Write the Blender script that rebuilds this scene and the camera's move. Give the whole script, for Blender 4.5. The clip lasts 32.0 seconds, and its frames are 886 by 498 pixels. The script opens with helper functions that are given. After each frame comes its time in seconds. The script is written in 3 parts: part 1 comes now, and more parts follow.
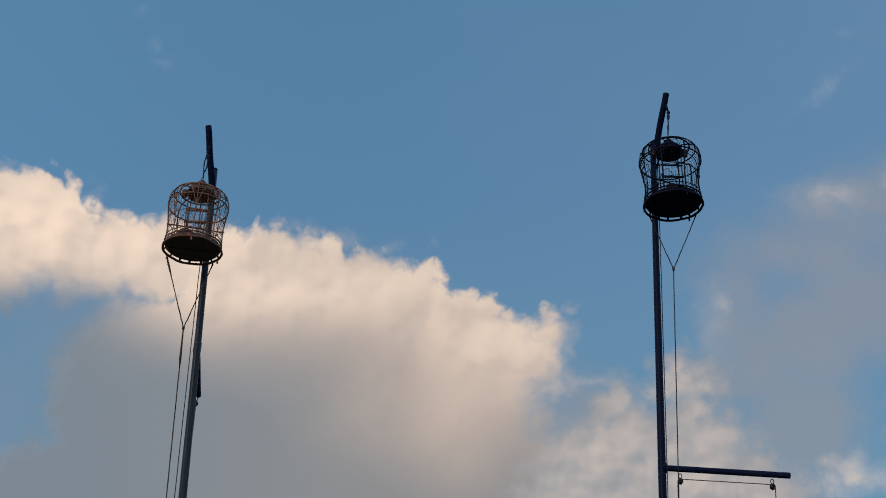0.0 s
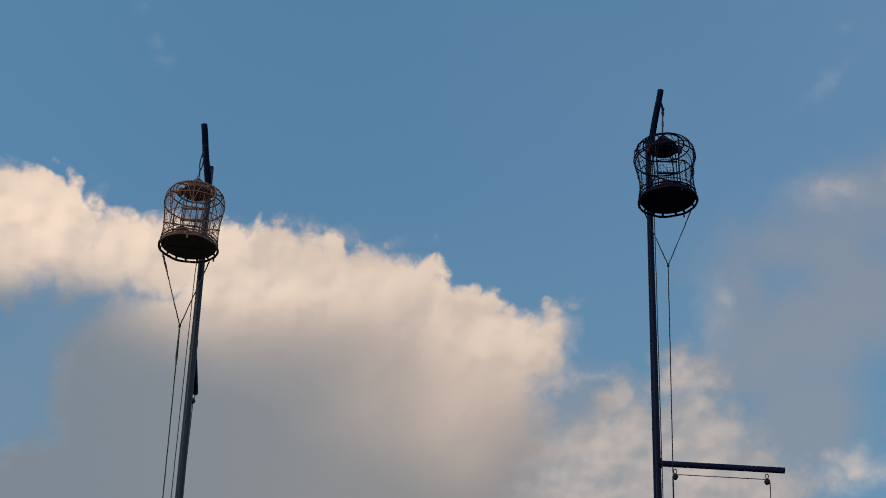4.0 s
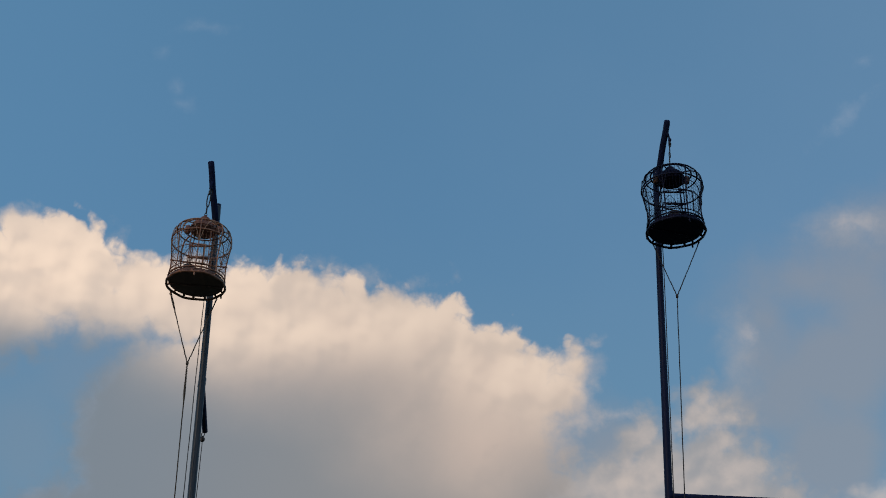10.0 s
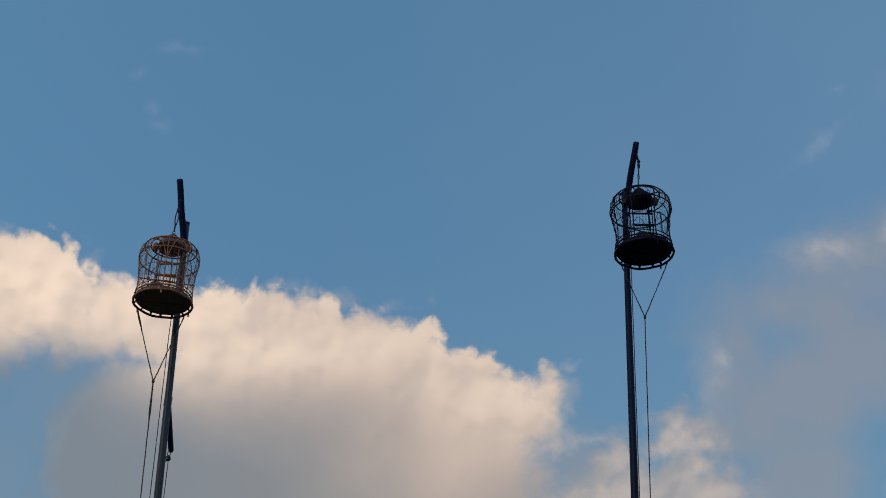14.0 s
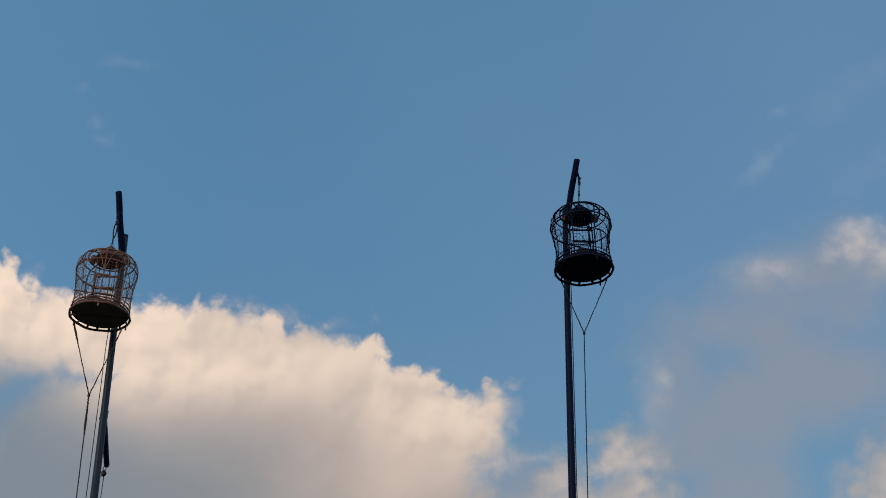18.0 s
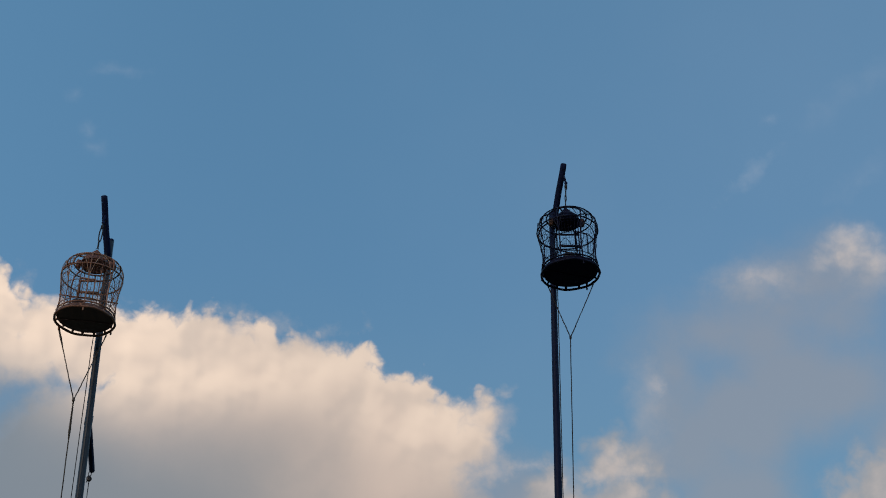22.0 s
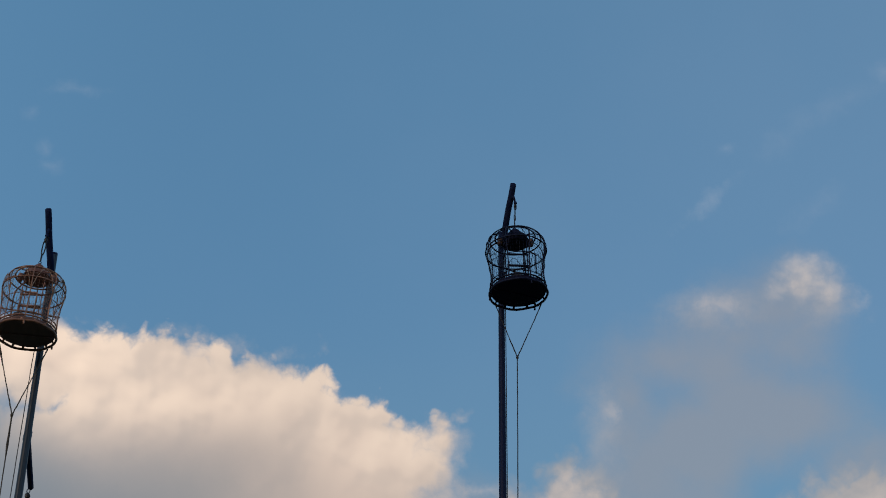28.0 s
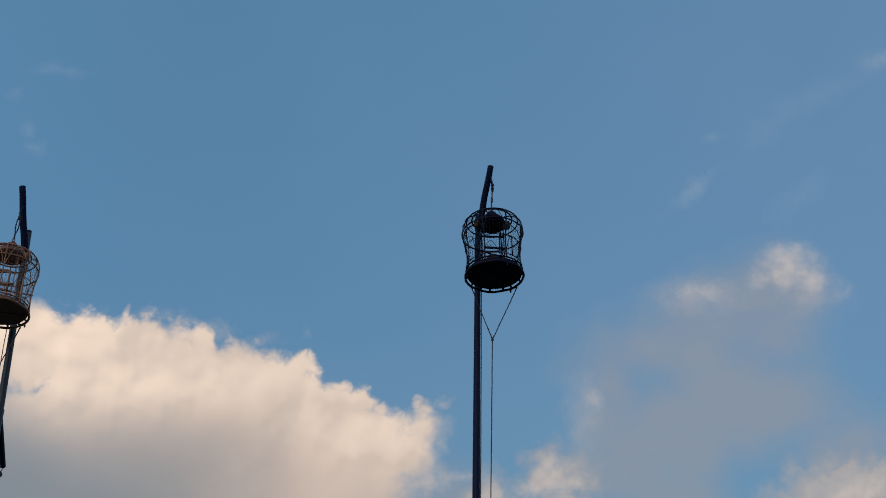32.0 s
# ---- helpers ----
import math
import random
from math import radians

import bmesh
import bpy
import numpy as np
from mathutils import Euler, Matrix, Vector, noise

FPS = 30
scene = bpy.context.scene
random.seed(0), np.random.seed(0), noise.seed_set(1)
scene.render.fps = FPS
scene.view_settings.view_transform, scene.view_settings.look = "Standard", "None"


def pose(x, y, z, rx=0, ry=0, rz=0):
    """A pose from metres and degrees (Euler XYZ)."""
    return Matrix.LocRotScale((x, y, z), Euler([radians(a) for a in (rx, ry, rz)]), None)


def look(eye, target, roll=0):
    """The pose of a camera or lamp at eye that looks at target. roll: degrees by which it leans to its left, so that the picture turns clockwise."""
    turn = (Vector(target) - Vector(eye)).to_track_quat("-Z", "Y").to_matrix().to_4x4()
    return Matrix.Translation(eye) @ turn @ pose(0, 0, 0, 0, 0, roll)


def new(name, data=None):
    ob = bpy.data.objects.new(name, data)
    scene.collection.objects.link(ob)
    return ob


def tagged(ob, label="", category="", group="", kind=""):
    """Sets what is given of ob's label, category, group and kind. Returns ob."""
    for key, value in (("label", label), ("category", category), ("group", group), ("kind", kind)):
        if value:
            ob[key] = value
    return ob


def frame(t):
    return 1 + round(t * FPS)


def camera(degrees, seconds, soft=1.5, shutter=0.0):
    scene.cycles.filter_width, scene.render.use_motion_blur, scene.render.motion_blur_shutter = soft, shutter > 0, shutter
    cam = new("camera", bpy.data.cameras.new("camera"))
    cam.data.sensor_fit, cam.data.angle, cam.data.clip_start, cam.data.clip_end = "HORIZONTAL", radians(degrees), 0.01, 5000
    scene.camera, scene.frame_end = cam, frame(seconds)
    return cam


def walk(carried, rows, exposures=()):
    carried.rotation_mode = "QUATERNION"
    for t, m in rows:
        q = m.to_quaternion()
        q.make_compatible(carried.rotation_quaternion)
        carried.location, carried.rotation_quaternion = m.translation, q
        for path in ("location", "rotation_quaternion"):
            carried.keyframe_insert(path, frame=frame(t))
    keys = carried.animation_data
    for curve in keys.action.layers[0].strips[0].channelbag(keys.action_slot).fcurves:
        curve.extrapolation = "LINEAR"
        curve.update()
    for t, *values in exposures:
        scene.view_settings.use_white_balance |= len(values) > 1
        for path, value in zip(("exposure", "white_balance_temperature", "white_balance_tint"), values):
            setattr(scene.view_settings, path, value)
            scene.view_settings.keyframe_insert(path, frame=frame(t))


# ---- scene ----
# The camera, held in the hand under two bird-cage poles and tilted up at the evening sky.
cam = camera(36, 32.0, soft=1.0)


def view(x, y, z, yaw, pitch, roll):
    """Pose from the eye's place and the turn in degrees: yaw to the left of +y, pitch upwards."""
    a, b = radians(yaw), radians(pitch)
    ahead = Vector((-math.sin(a) * math.cos(b), math.cos(a) * math.cos(b), math.sin(b)))
    eye = Vector((x, y, z))
    return look(eye, eye + 10.0 * ahead, roll)


# seconds, eye x, y, z, yaw, pitch, roll
PATH = [
    (0, -0.042, 0.007, 1.476, -0.30, 29.94, 3.59),
    (0.5, -0.036, 0.003, 1.476, -0.16, 30.01, 3.23),
    (1, -0.031, -0.003, 1.475, -0.16, 29.78, 3.36),
    (1.5, -0.026, -0.008, 1.474, -0.34, 29.72, 3.61),
    (2, -0.021, -0.013, 1.473, -0.46, 29.63, 3.35),
    (2.5, -0.015, -0.018, 1.473, -0.27, 29.48, 3.11),
    (3, -0.010, -0.022, 1.472, -0.16, 29.63, 3.32),
    (3.5, -0.004, -0.025, 1.471, -0.25, 29.80, 3.41),
    (5.5, 0.023, -0.017, 1.469, 0.23, 29.53, 3.23),
    (6, 0.030, -0.012, 1.469, 0.38, 29.86, 3.07),
    (6.5, 0.038, -0.006, 1.468, 0.49, 30.12, 3.05),
    (7, 0.045, -0.001, 1.468, 0.59, 30.17, 3.33),
    (7.5, 0.052, 0.004, 1.467, 0.69, 30.43, 3.31),
    (8, 0.060, 0.007, 1.465, 0.67, 30.64, 3.23),
    (8.5, 0.067, 0.010, 1.463, 0.70, 30.87, 3.16),
    (9, 0.075, 0.011, 1.461, 0.83, 31.02, 3.33),
    (9.5, 0.083, 0.012, 1.458, 0.91, 31.23, 3.26),
    (10, 0.090, 0.013, 1.455, 0.90, 31.37, 3.17),
    (10.5, 0.098, 0.013, 1.451, 1.00, 31.42, 3.38),
    (11, 0.105, 0.014, 1.448, 1.16, 31.50, 3.52),
    (11.5, 0.112, 0.015, 1.446, 1.11, 31.62, 3.37),
    (12, 0.118, 0.016, 1.443, 1.04, 31.87, 3.26),
    (12.5, 0.123, 0.019, 1.441, 1.04, 31.89, 3.35),
    (13, 0.128, 0.022, 1.440, 0.79, 32.04, 3.18),
    (13.5, 0.132, 0.025, 1.439, 0.14, 32.15, 3.01),
    (14, 0.136, 0.028, 1.437, -0.25, 32.41, 2.96),
    (14.5, 0.140, 0.031, 1.436, -0.49, 32.50, 2.98),
    (15, 0.143, 0.034, 1.435, -1.18, 32.94, 2.70),
    (15.5, 0.147, 0.037, 1.434, -2.14, 33.04, 2.36),
    (17.5, 0.160, 0.038, 1.424, -2.99, 33.15, 2.04),
    (18, 0.163, 0.037, 1.422, -2.98, 33.26, 1.94),
    (18.5, 0.166, 0.036, 1.419, -2.98, 33.55, 1.94),
    (19, 0.170, 0.036, 1.416, -2.80, 33.76, 2.04),
    (19.5, 0.174, 0.036, 1.414, -2.79, 33.78, 1.99),
    (20, 0.179, 0.038, 1.413, -3.07, 33.91, 1.97),
    (20.5, 0.184, 0.041, 1.412, -3.81, 34.04, 1.79),
    (21, 0.191, 0.045, 1.412, -3.46, 34.40, 1.84),
    (21.5, 0.198, 0.049, 1.412, -3.16, 34.01, 1.93),
    (22, 0.205, 0.055, 1.412, -3.35, 33.59, 1.73),
    (22.5, 0.213, 0.060, 1.413, -3.22, 33.30, 1.53),
    (23, 0.220, 0.065, 1.413, -2.71, 33.61, 1.72),
    (23.5, 0.227, 0.071, 1.414, -2.89, 33.53, 1.60),
    (24, 0.234, 0.075, 1.414, -2.84, 33.62, 1.57),
    (24.5, 0.240, 0.080, 1.413, -2.83, 33.73, 1.59),
    (25, 0.245, 0.084, 1.412, -3.25, 33.95, 1.35),
    (25.5, 0.249, 0.088, 1.411, -4.37, 34.15, 1.19),
    (26, 0.254, 0.092, 1.411, -5.02, 34.48, 1.33),
    (26.5, 0.259, 0.096, 1.409, -5.25, 34.46, 1.30),
    (28.5, 0.281, 0.111, 1.405, -5.56, 34.77, 1.23),
    (29, 0.288, 0.115, 1.403, -5.62, 34.90, 0.91),
    (29.5, 0.295, 0.118, 1.402, -5.57, 35.07, 1.33),
    (30, 0.302, 0.121, 1.400, -5.62, 35.18, 1.36),
    (30.5, 0.310, 0.124, 1.399, -5.73, 35.20, 1.30),
    (31, 0.317, 0.127, 1.397, -6.07, 34.84, 1.35),
    (31.5, 0.325, 0.130, 1.396, -6.43, 34.42, 1.51),
    (32, 0.332, 0.134, 1.394, -6.28, 34.08, 1.40),
]
walk(cam, [(t, view(*rest)) for t, *rest in PATH], exposures=((0.0, 0.01), (14.0, 0.0), (18.0, 0.07), (32.0, 0.08)))

# ---------------------------------------------------------------- world, sun
SUN_AZIMUTH, SUN_HEIGHT = 215.0, 14.0  # clockwise from +y, above the horizon

world = bpy.data.worlds.new("evening_sky")
scene.world = world
world.use_nodes = True
wt = world.node_tree
wt.nodes.clear()


class Graph:
    """A short way to write node arithmetic."""

    def __init__(self, tree):
        self.tree = tree

    def node(self, kind):
        return self.tree.nodes.new(kind)

    def put(self, socket, value):
        if isinstance(value, bpy.types.NodeSocket):
            self.tree.links.new(value, socket)
        else:
            socket.default_value = value

    def math(self, op, *values, clamp=False):
        n = self.node("ShaderNodeMath")
        n.operation, n.use_clamp = op, clamp
        for socket, value in zip(n.inputs, values):
            self.put(socket, value)
        return n.outputs[0]

    def vec(self, op, *values):
        n = self.node("ShaderNodeVectorMath")
        n.operation = op
        for socket, value in zip(n.inputs, values):
            self.put(socket, value)
        return n.outputs["Value"] if op in ("DOT_PRODUCT", "LENGTH") else n.outputs[0]

    def scale(self, v, s):
        n = self.node("ShaderNodeVectorMath")
        n.operation = "SCALE"
        self.put(n.inputs[0], v)
        self.put(n.inputs["Scale"], s)
        return n.outputs[0]

    def xyz(self, x, y, z=0.0):
        n = self.node("ShaderNodeCombineXYZ")
        for socket, value in zip(n.inputs, (x, y, z)):
            self.put(socket, value)
        return n.outputs[0]

    def noise(self, v, scale, detail=4.0, rough=0.5, colour=False):
        n = self.node("ShaderNodeTexNoise")
        self.put(n.inputs["Vector"], v)
        for key, value in (("Scale", scale), ("Detail", detail), ("Roughness", rough)):
            n.inputs[key].default_value = value
        return n.outputs["Color"] if colour else n.outputs[0]

    def ramp(self, value, low, high, to_low=0.0, to_high=1.0):
        n = self.node("ShaderNodeMapRange")
        n.interpolation_type = "SMOOTHSTEP"
        for socket, v in zip(n.inputs, (value, low, high, to_low, to_high)):
            self.put(socket, v)
        return n.outputs[0]

    def mix(self, factor, a, b, blend="MIX"):
        n = self.node("ShaderNodeMix")
        n.data_type, n.blend_type = "RGBA", blend
        self.put(n.inputs[0], factor)
        self.put(n.inputs[6], a)
        self.put(n.inputs[7], b)
        return n.outputs[2]


g = Graph(wt)
way = g.node("ShaderNodeTexCoord").outputs["Generated"]
sky = g.node("ShaderNodeTexSky")
sky.sky_type, sky.sun_disc = "NISHITA", False
sky.sun_elevation, sky.sun_rotation = radians(SUN_HEIGHT), radians(SUN_AZIMUTH)
sky.air_density, sky.dust_density, sky.ozone_density = 1.0, 0.6, 1.6
clear = g.scale(sky.outputs[0], 0.12)

# A flat sheet of sky: thousandths of a unit right and up from its middle, which stands 30 degrees high ahead.
RIGHT, UP, AHEAD = (0.99809, -0.03121, 0.0534), (-0.06185, -0.49601, 0.86611), (0.00055, 0.86776, 0.49699)
facing = g.vec("DOT_PRODUCT", way, AHEAD)
depth = g.math("MAXIMUM", facing, 0.08)
plane = g.xyz(g.math("MULTIPLY", g.math("DIVIDE", g.vec("DOT_PRODUCT", way, RIGHT), depth), 2.413),
              g.math("MULTIPLY", g.math("DIVIDE", g.vec("DOT_PRODUCT", way, UP), depth), 2.413))
front = g.ramp(facing, 0.25, 0.45)
mottle = g.ramp(g.noise(plane, 3.0, 3.0, 0.5), 0.3, 0.7)
haze = g.mix(g.ramp(g.math("ADD", g.vec("DOT_PRODUCT", plane, (1.0, -0.25, 0.0)), g.math("MULTIPLY", mottle, 0.25)), -0.3, 1.1),
             (0.088, 0.229, 0.397, 1), (0.121, 0.256, 0.420, 1))
haze = g.mix(g.ramp(g.vec("DOT_PRODUCT", plane, (1.0, 0.0, 0.0)), -0.15, -0.85), haze, (0.099, 0.255, 0.440, 1))
haze = g.mix(g.ramp(g.vec("DOT_PRODUCT", plane, (0.0, 1.0, 0.0)), 0.15, -0.35), haze, (0.113, 0.252, 0.383, 1))
blue = g.mix(0.72, clear, haze)  # clear sky under a thin even haze


def shaken(v, scale, amount, detail=3.0):
    c = g.noise(v, scale, detail, 0.55, colour=True)
    return g.vec("ADD", v, g.scale(g.vec("SUBTRACT", c, (0.5, 0.5, 0.5)), amount))


def puffs(v, some, soft, lean=0.0):
    """The height of the nearest puff's edge: above 0 inside. Rows of middle x, y and half width, half height; lean in degrees."""
    total = None
    for x, y, rx, ry in some:
        off = g.vec("SUBTRACT", v, ((x - 784) / 1000, (441 - y) / 1000, 0.0))
        if lean:
            turn = g.node("ShaderNodeVectorRotate")
            turn.rotation_type = "Z_AXIS"
            g.put(turn.inputs["Vector"], off)
            turn.inputs["Angle"].default_value = radians(-lean)
            off = turn.outputs[0]
        off = g.vec("MULTIPLY", off, (1000 / rx, 1000 / ry, 0.0))
        inside = g.math("MULTIPLY", g.math("SUBTRACT", 1.0, g.vec("LENGTH", off)), min(rx, ry) / 1000)
        total = inside if total is None else g.math("SMOOTH_MAX", total, inside, soft)
    return total


CUMULUS = [(29, 371, 78, 76), (-72, 400, 110, 86), (100, 381, 72, 66), (150, 407, 50, 60), (220, 441, 72, 70), (300, 458, 90, 78),
           (396, 476, 94, 82), (481, 466, 70, 74), (561, 502, 90, 87), (650, 528, 90, 87), (730, 558, 92, 100), (761, 494, 24, 42),
           (830, 589, 86, 86), (899, 630, 80, 87), (954, 620, 48, 70), (979, 579, 22, 30), (-62, 463, 140, 88), (49, 434, 125, 68),
           (160, 465, 95, 50)]
CLOUD_BASE = [(568, 744, 400, 290), (808, 746, 150, 200), (898, 737, 62, 105), (295, 724, 205, 205), (204, 858, 190, 110), (68, 867, 110, 80),
              (-17, 907, 110, 75), (500, 1150, 760, 330)]
CROWNS = [(55, 313, 24, 20), (82, 313, 20, 16), (9, 316, 20, 16), (118, 329, 14, 14), (142, 342, 14, 10), (168, 360, 14, 14), (206, 387, 16, 12),
          (232, 387, 16, 12), (260, 398, 16, 12), (471, 404, 16, 12), (493, 404, 14, 10), (556, 417, 16, 10), (583, 419, 12, 10), (643, 433, 10, 9),
          (671, 453, 14, 10), (711, 463, 16, 10), (809, 514, 16, 10), (838, 515, 18, 10), (865, 528, 14, 10), (890, 540, 12, 10), (920, 550, 12, 8),
          (973, 554, 10, 7), (996, 555, 9, 8)]
TATTERS = [(572, 405, 34, 12), (612, 411, 16, 12), (130, 323, 18, 10), (160, 342, 20, 10), (631, 423, 14, 10), (771, 507, 24, 26), (691, 436, 24, 8),
           (521, 402, 16, 8), (1014, 589, 22, 30), (998, 669, 26, 24), (416, 401, 20, 10)]
LOW = [(1205, 642, 14, 16), (1225, 664, 20, 14), (1250, 674, 18, 10), (1200, 680, 26, 20), (1244, 719, 24, 18), (1274, 764, 42, 28),
       (1214, 768, 62, 45), (1154, 778, 60, 45), (1105, 708, 22, 25), (1125, 741, 32, 26), (1070, 765, 36, 18), (1084, 797, 62, 36),
       (1014, 800, 25, 16), (974, 826, 62, 36), (964, 868, 100, 60), (1173, 848, 150, 75), (1313, 839, 62, 50), (1362, 881, 70, 42),
       (1123, 885, 290, 135), (1239, 786, 75, 55), (1800, 735, 170, 90)]
VEIL = [(1329, 509, 60, 95), (1422, 434, 100, 62), (1514, 394, 105, 60), (1596, 348, 90, 60), (1527, 519, 110, 90), (1635, 304, 58, 48),
        (1676, 329, 48, 44), (1545, 330, 60, 34), (1467, 371, 70, 48), (1550, 356, 80, 52), (1383, 443, 98, 62), (1476, 447, 110, 70),
        (1602, 406, 90, 60), (1321, 574, 75, 72), (1433, 589, 130, 100), (1599, 543, 140, 75), (1290, 658, 60, 60), (1744, 619, 110, 70),
        (1030, 725, 80, 70), (1443, 748, 120, 100), (1355, 638, 90, 110)]
SHROUD = [(150, 600, 120, 120), (80, 530, 150, 50), (20, 700, 90, 130)]
CAPS = [(1646, 277, 24, 20), (1670, 293, 28, 18), (1622, 291, 18, 12), (1691, 305, 18, 10), (1502, 826, 22, 17), (1524, 838, 46, 26)]
PALE = [(1483, 338, 40, 16), (1462, 352, 30, 14), (1697, 337, 24, 13), (1275, 569, 20, 40), (1276, 532, 26, 24), (1266, 587, 18, 30)]
LUMPS = [(1293, 531, 9, 10), (1199, 660, 13, 17), (1188, 686, 26, 13), (1224, 680, 30, 15), (1486, 334, 22, 8), (1205, 644, 13, 15),
         (1225, 666, 18, 11), (1250, 675, 15, 8), (1105, 704, 15, 17), (1244, 719, 17, 13), (1274, 764, 30, 17), (1095, 759, 26, 8),
         (1068, 667, 17, 5), (996, 679, 15, 7)]
WISPS = [(1502, 51, 8, 6), (356, -27, 10, 6), (334, -29, 18, 5), (263, 12, 8, 7), (285, 78, 9, 13), (295, 106, 14, 9), (1840, -105, 46, 20)]
STREAKS = [(1620, 26, 75, 14), (1567, 64, 55, 10), (1708, 134, 45, 10), (1749, -60, 60, 12)]
STROKES = [(1482, 137, 24, 6), (1459, 153, 14, 5)]
LIT = [(30, 388, 235, 80), (326, 444, 260, 50), (596, 510, 260, 60), (860, 608, 135, 86), (820, 700, 90, 60)]

bent = shaken(shaken(plane, 8.0, 0.018, 2.0), 24.0, 0.012, 3.0)
torn = shaken(bent, 30.0, 0.03, 4.0)


def lobes(scale, detail):
    """Round lobes with creases between them, 0 in the creases."""
    return g.math("ABSOLUTE", g.math("SUBTRACT", g.noise(bent, scale, detail, 0.5), 0.5))


curl = g.math("SUBTRACT", g.noise(plane, 14.0, 10.0, 0.66), 0.5)
shreds = g.math("SUBTRACT", g.noise(bent, 26.0, 8.0, 0.62), 0.5)
drift = g.math("SUBTRACT", g.noise(bent, 4.0, 6.0, 0.5), 0.5)
billows = g.math("ADD", g.math("MULTIPLY", lobes(13.0, 1.0), 0.10), g.math("MULTIPLY", lobes(36.0, 2.0), 0.04))
fringe = g.math("ADD", billows, g.math("ADD", g.math("MULTIPLY", shreds, 0.042), -0.007))

heap = puffs(bent, CUMULUS + CLOUD_BASE, 0.014)
heap_edge = g.math("ADD", g.math("SMOOTH_MAX", heap, puffs(bent, CROWNS, 0.006), 0.006), fringe)
tatters = g.math("ADD", g.math("SMOOTH_MAX", puffs(torn, TATTERS, 0.01), g.math("SUBTRACT", heap, 0.004), 0.01), g.math("MULTIPLY", curl, 0.09))
tatters_cover = g.math("MULTIPLY", g.ramp(tatters, -0.012, 0.03), 0.5)
height = g.vec("DOT_PRODUCT", plane, (0.0, 1.0, 0.0))
across = g.vec("DOT_PRODUCT", plane, (1.0, 0.0, 0.0))
sides = g.math("ADD", g.math("MULTIPLY", g.math("MAXIMUM", across, 0.0), 0.25), g.ramp(across, -0.42, -0.56, 0.0, 0.16))
crisp = g.math("MULTIPLY", g.ramp(g.math("SUBTRACT", height, sides), -0.27, -0.10), g.ramp(g.noise(plane, 7.0, 2.0, 0.5), 0.38, 0.56, 0.35, 1.0))
heap_cover = g.ramp(heap_edge, g.ramp(crisp, 0.0, 1.0, -0.035, -0.006), g.ramp(crisp, 0.0, 1.0, 0.04, 0.018))
low_edge = g.math("ADD", puffs(bent, LOW, 0.02), g.math("ADD", g.math("MULTIPLY", fringe, 0.9), 0.012))
low_cover = g.math("MULTIPLY", g.ramp(low_edge, -0.022, 0.03), 0.88)
veil = g.math("ADD", puffs(bent, VEIL, 0.06), g.math("ADD", g.math("MULTIPLY", curl, 0.05), g.math("MULTIPLY", drift, 0.15)))
veil_cover = g.math("MULTIPLY", g.ramp(veil, -0.04, 0.07), 0.64)
shroud_cover = g.math("MULTIPLY", g.ramp(g.math("ADD", puffs(bent, SHROUD, 0.06), g.math("MULTIPLY", drift, 0.16)), -0.06, 0.08), 0.28)
caps = g.math("ADD", puffs(bent, CAPS, 0.02), g.math("MULTIPLY", fringe, 0.9))
caps_cover = g.math("MULTIPLY", g.ramp(caps, -0.025, 0.06), 0.8)
pale = g.math("ADD", puffs(torn, PALE, 0.02), g.math("MULTIPLY", curl, 0.10))
lumps = g.math("ADD", puffs(bent, LUMPS, 0.006), g.math("MULTIPLY", shreds, 0.045))
lumps_cover = g.math("MULTIPLY", g.ramp(lumps, -0.014, 0.018), 0.42)
pale_cover = g.math("MULTIPLY", g.ramp(pale, -0.035, 0.06), 0.38)
wisps = g.math("ADD", puffs(torn, WISPS, 0.01), g.math("MULTIPLY", curl, 0.045))
wisps_cover = g.math("MULTIPLY", g.ramp(wisps, -0.012, 0.03), 0.17)
streaks = g.math("ADD", puffs(torn, STREAKS, 0.02, 31.0), g.math("MULTIPLY", curl, 0.06))
streaks_cover = g.math("MULTIPLY", g.math("MULTIPLY", g.ramp(streaks, -0.025, 0.035), g.ramp(drift, -0.10, 0.14)), 0.17)
strokes = g.math("ADD", puffs(torn, STROKES, 0.012, 40.0), g.math("MULTIPLY", curl, 0.06))
strokes_cover = g.math("MULTIPLY", g.ramp(strokes, -0.014, 0.018), 0.17)

gentle = shaken(plane, 3.5, 0.07, 1.0)
broad = g.math("SUBTRACT", g.noise(plane, 5.0, 2.0, 0.45), 0.5)
lit = g.ramp(g.math("ADD", puffs(gentle, LIT, 0.07), g.math("ADD", g.math("MULTIPLY", broad, 0.09), g.math("MULTIPLY", shreds, 0.02))), -0.16, 0.10)
lit = g.math("MULTIPLY", lit, g.math("SUBTRACT", 1.0, g.math("MULTIPLY", g.ramp(across, -0.40, -0.66), g.ramp(height, 0.01, -0.12))))
# relief: lobes turned up and towards the sun are brighter
towards = g.vec("ADD", bent, (-0.009, 0.016, 0.0))
relief_cloud = g.ramp(g.math("SUBTRACT", g.noise(bent, 7.0, 3.0, 0.40), g.noise(towards, 7.0, 3.0, 0.40)), -0.14, 0.14)
GREY, PEACH = (0.27, 0.268, 0.272, 1), (0.58, 0.465, 0.40, 1)
CREAM = g.mix(g.ramp(across, -0.55, 0.0), (1.0, 0.79, 0.625, 1), (0.82, 0.662, 0.538, 1))
deep = g.mix(g.ramp(across, -0.75, 0.05), (0.203, 0.243, 0.288, 1), GREY)
flank = g.mix(lit, deep, PEACH)
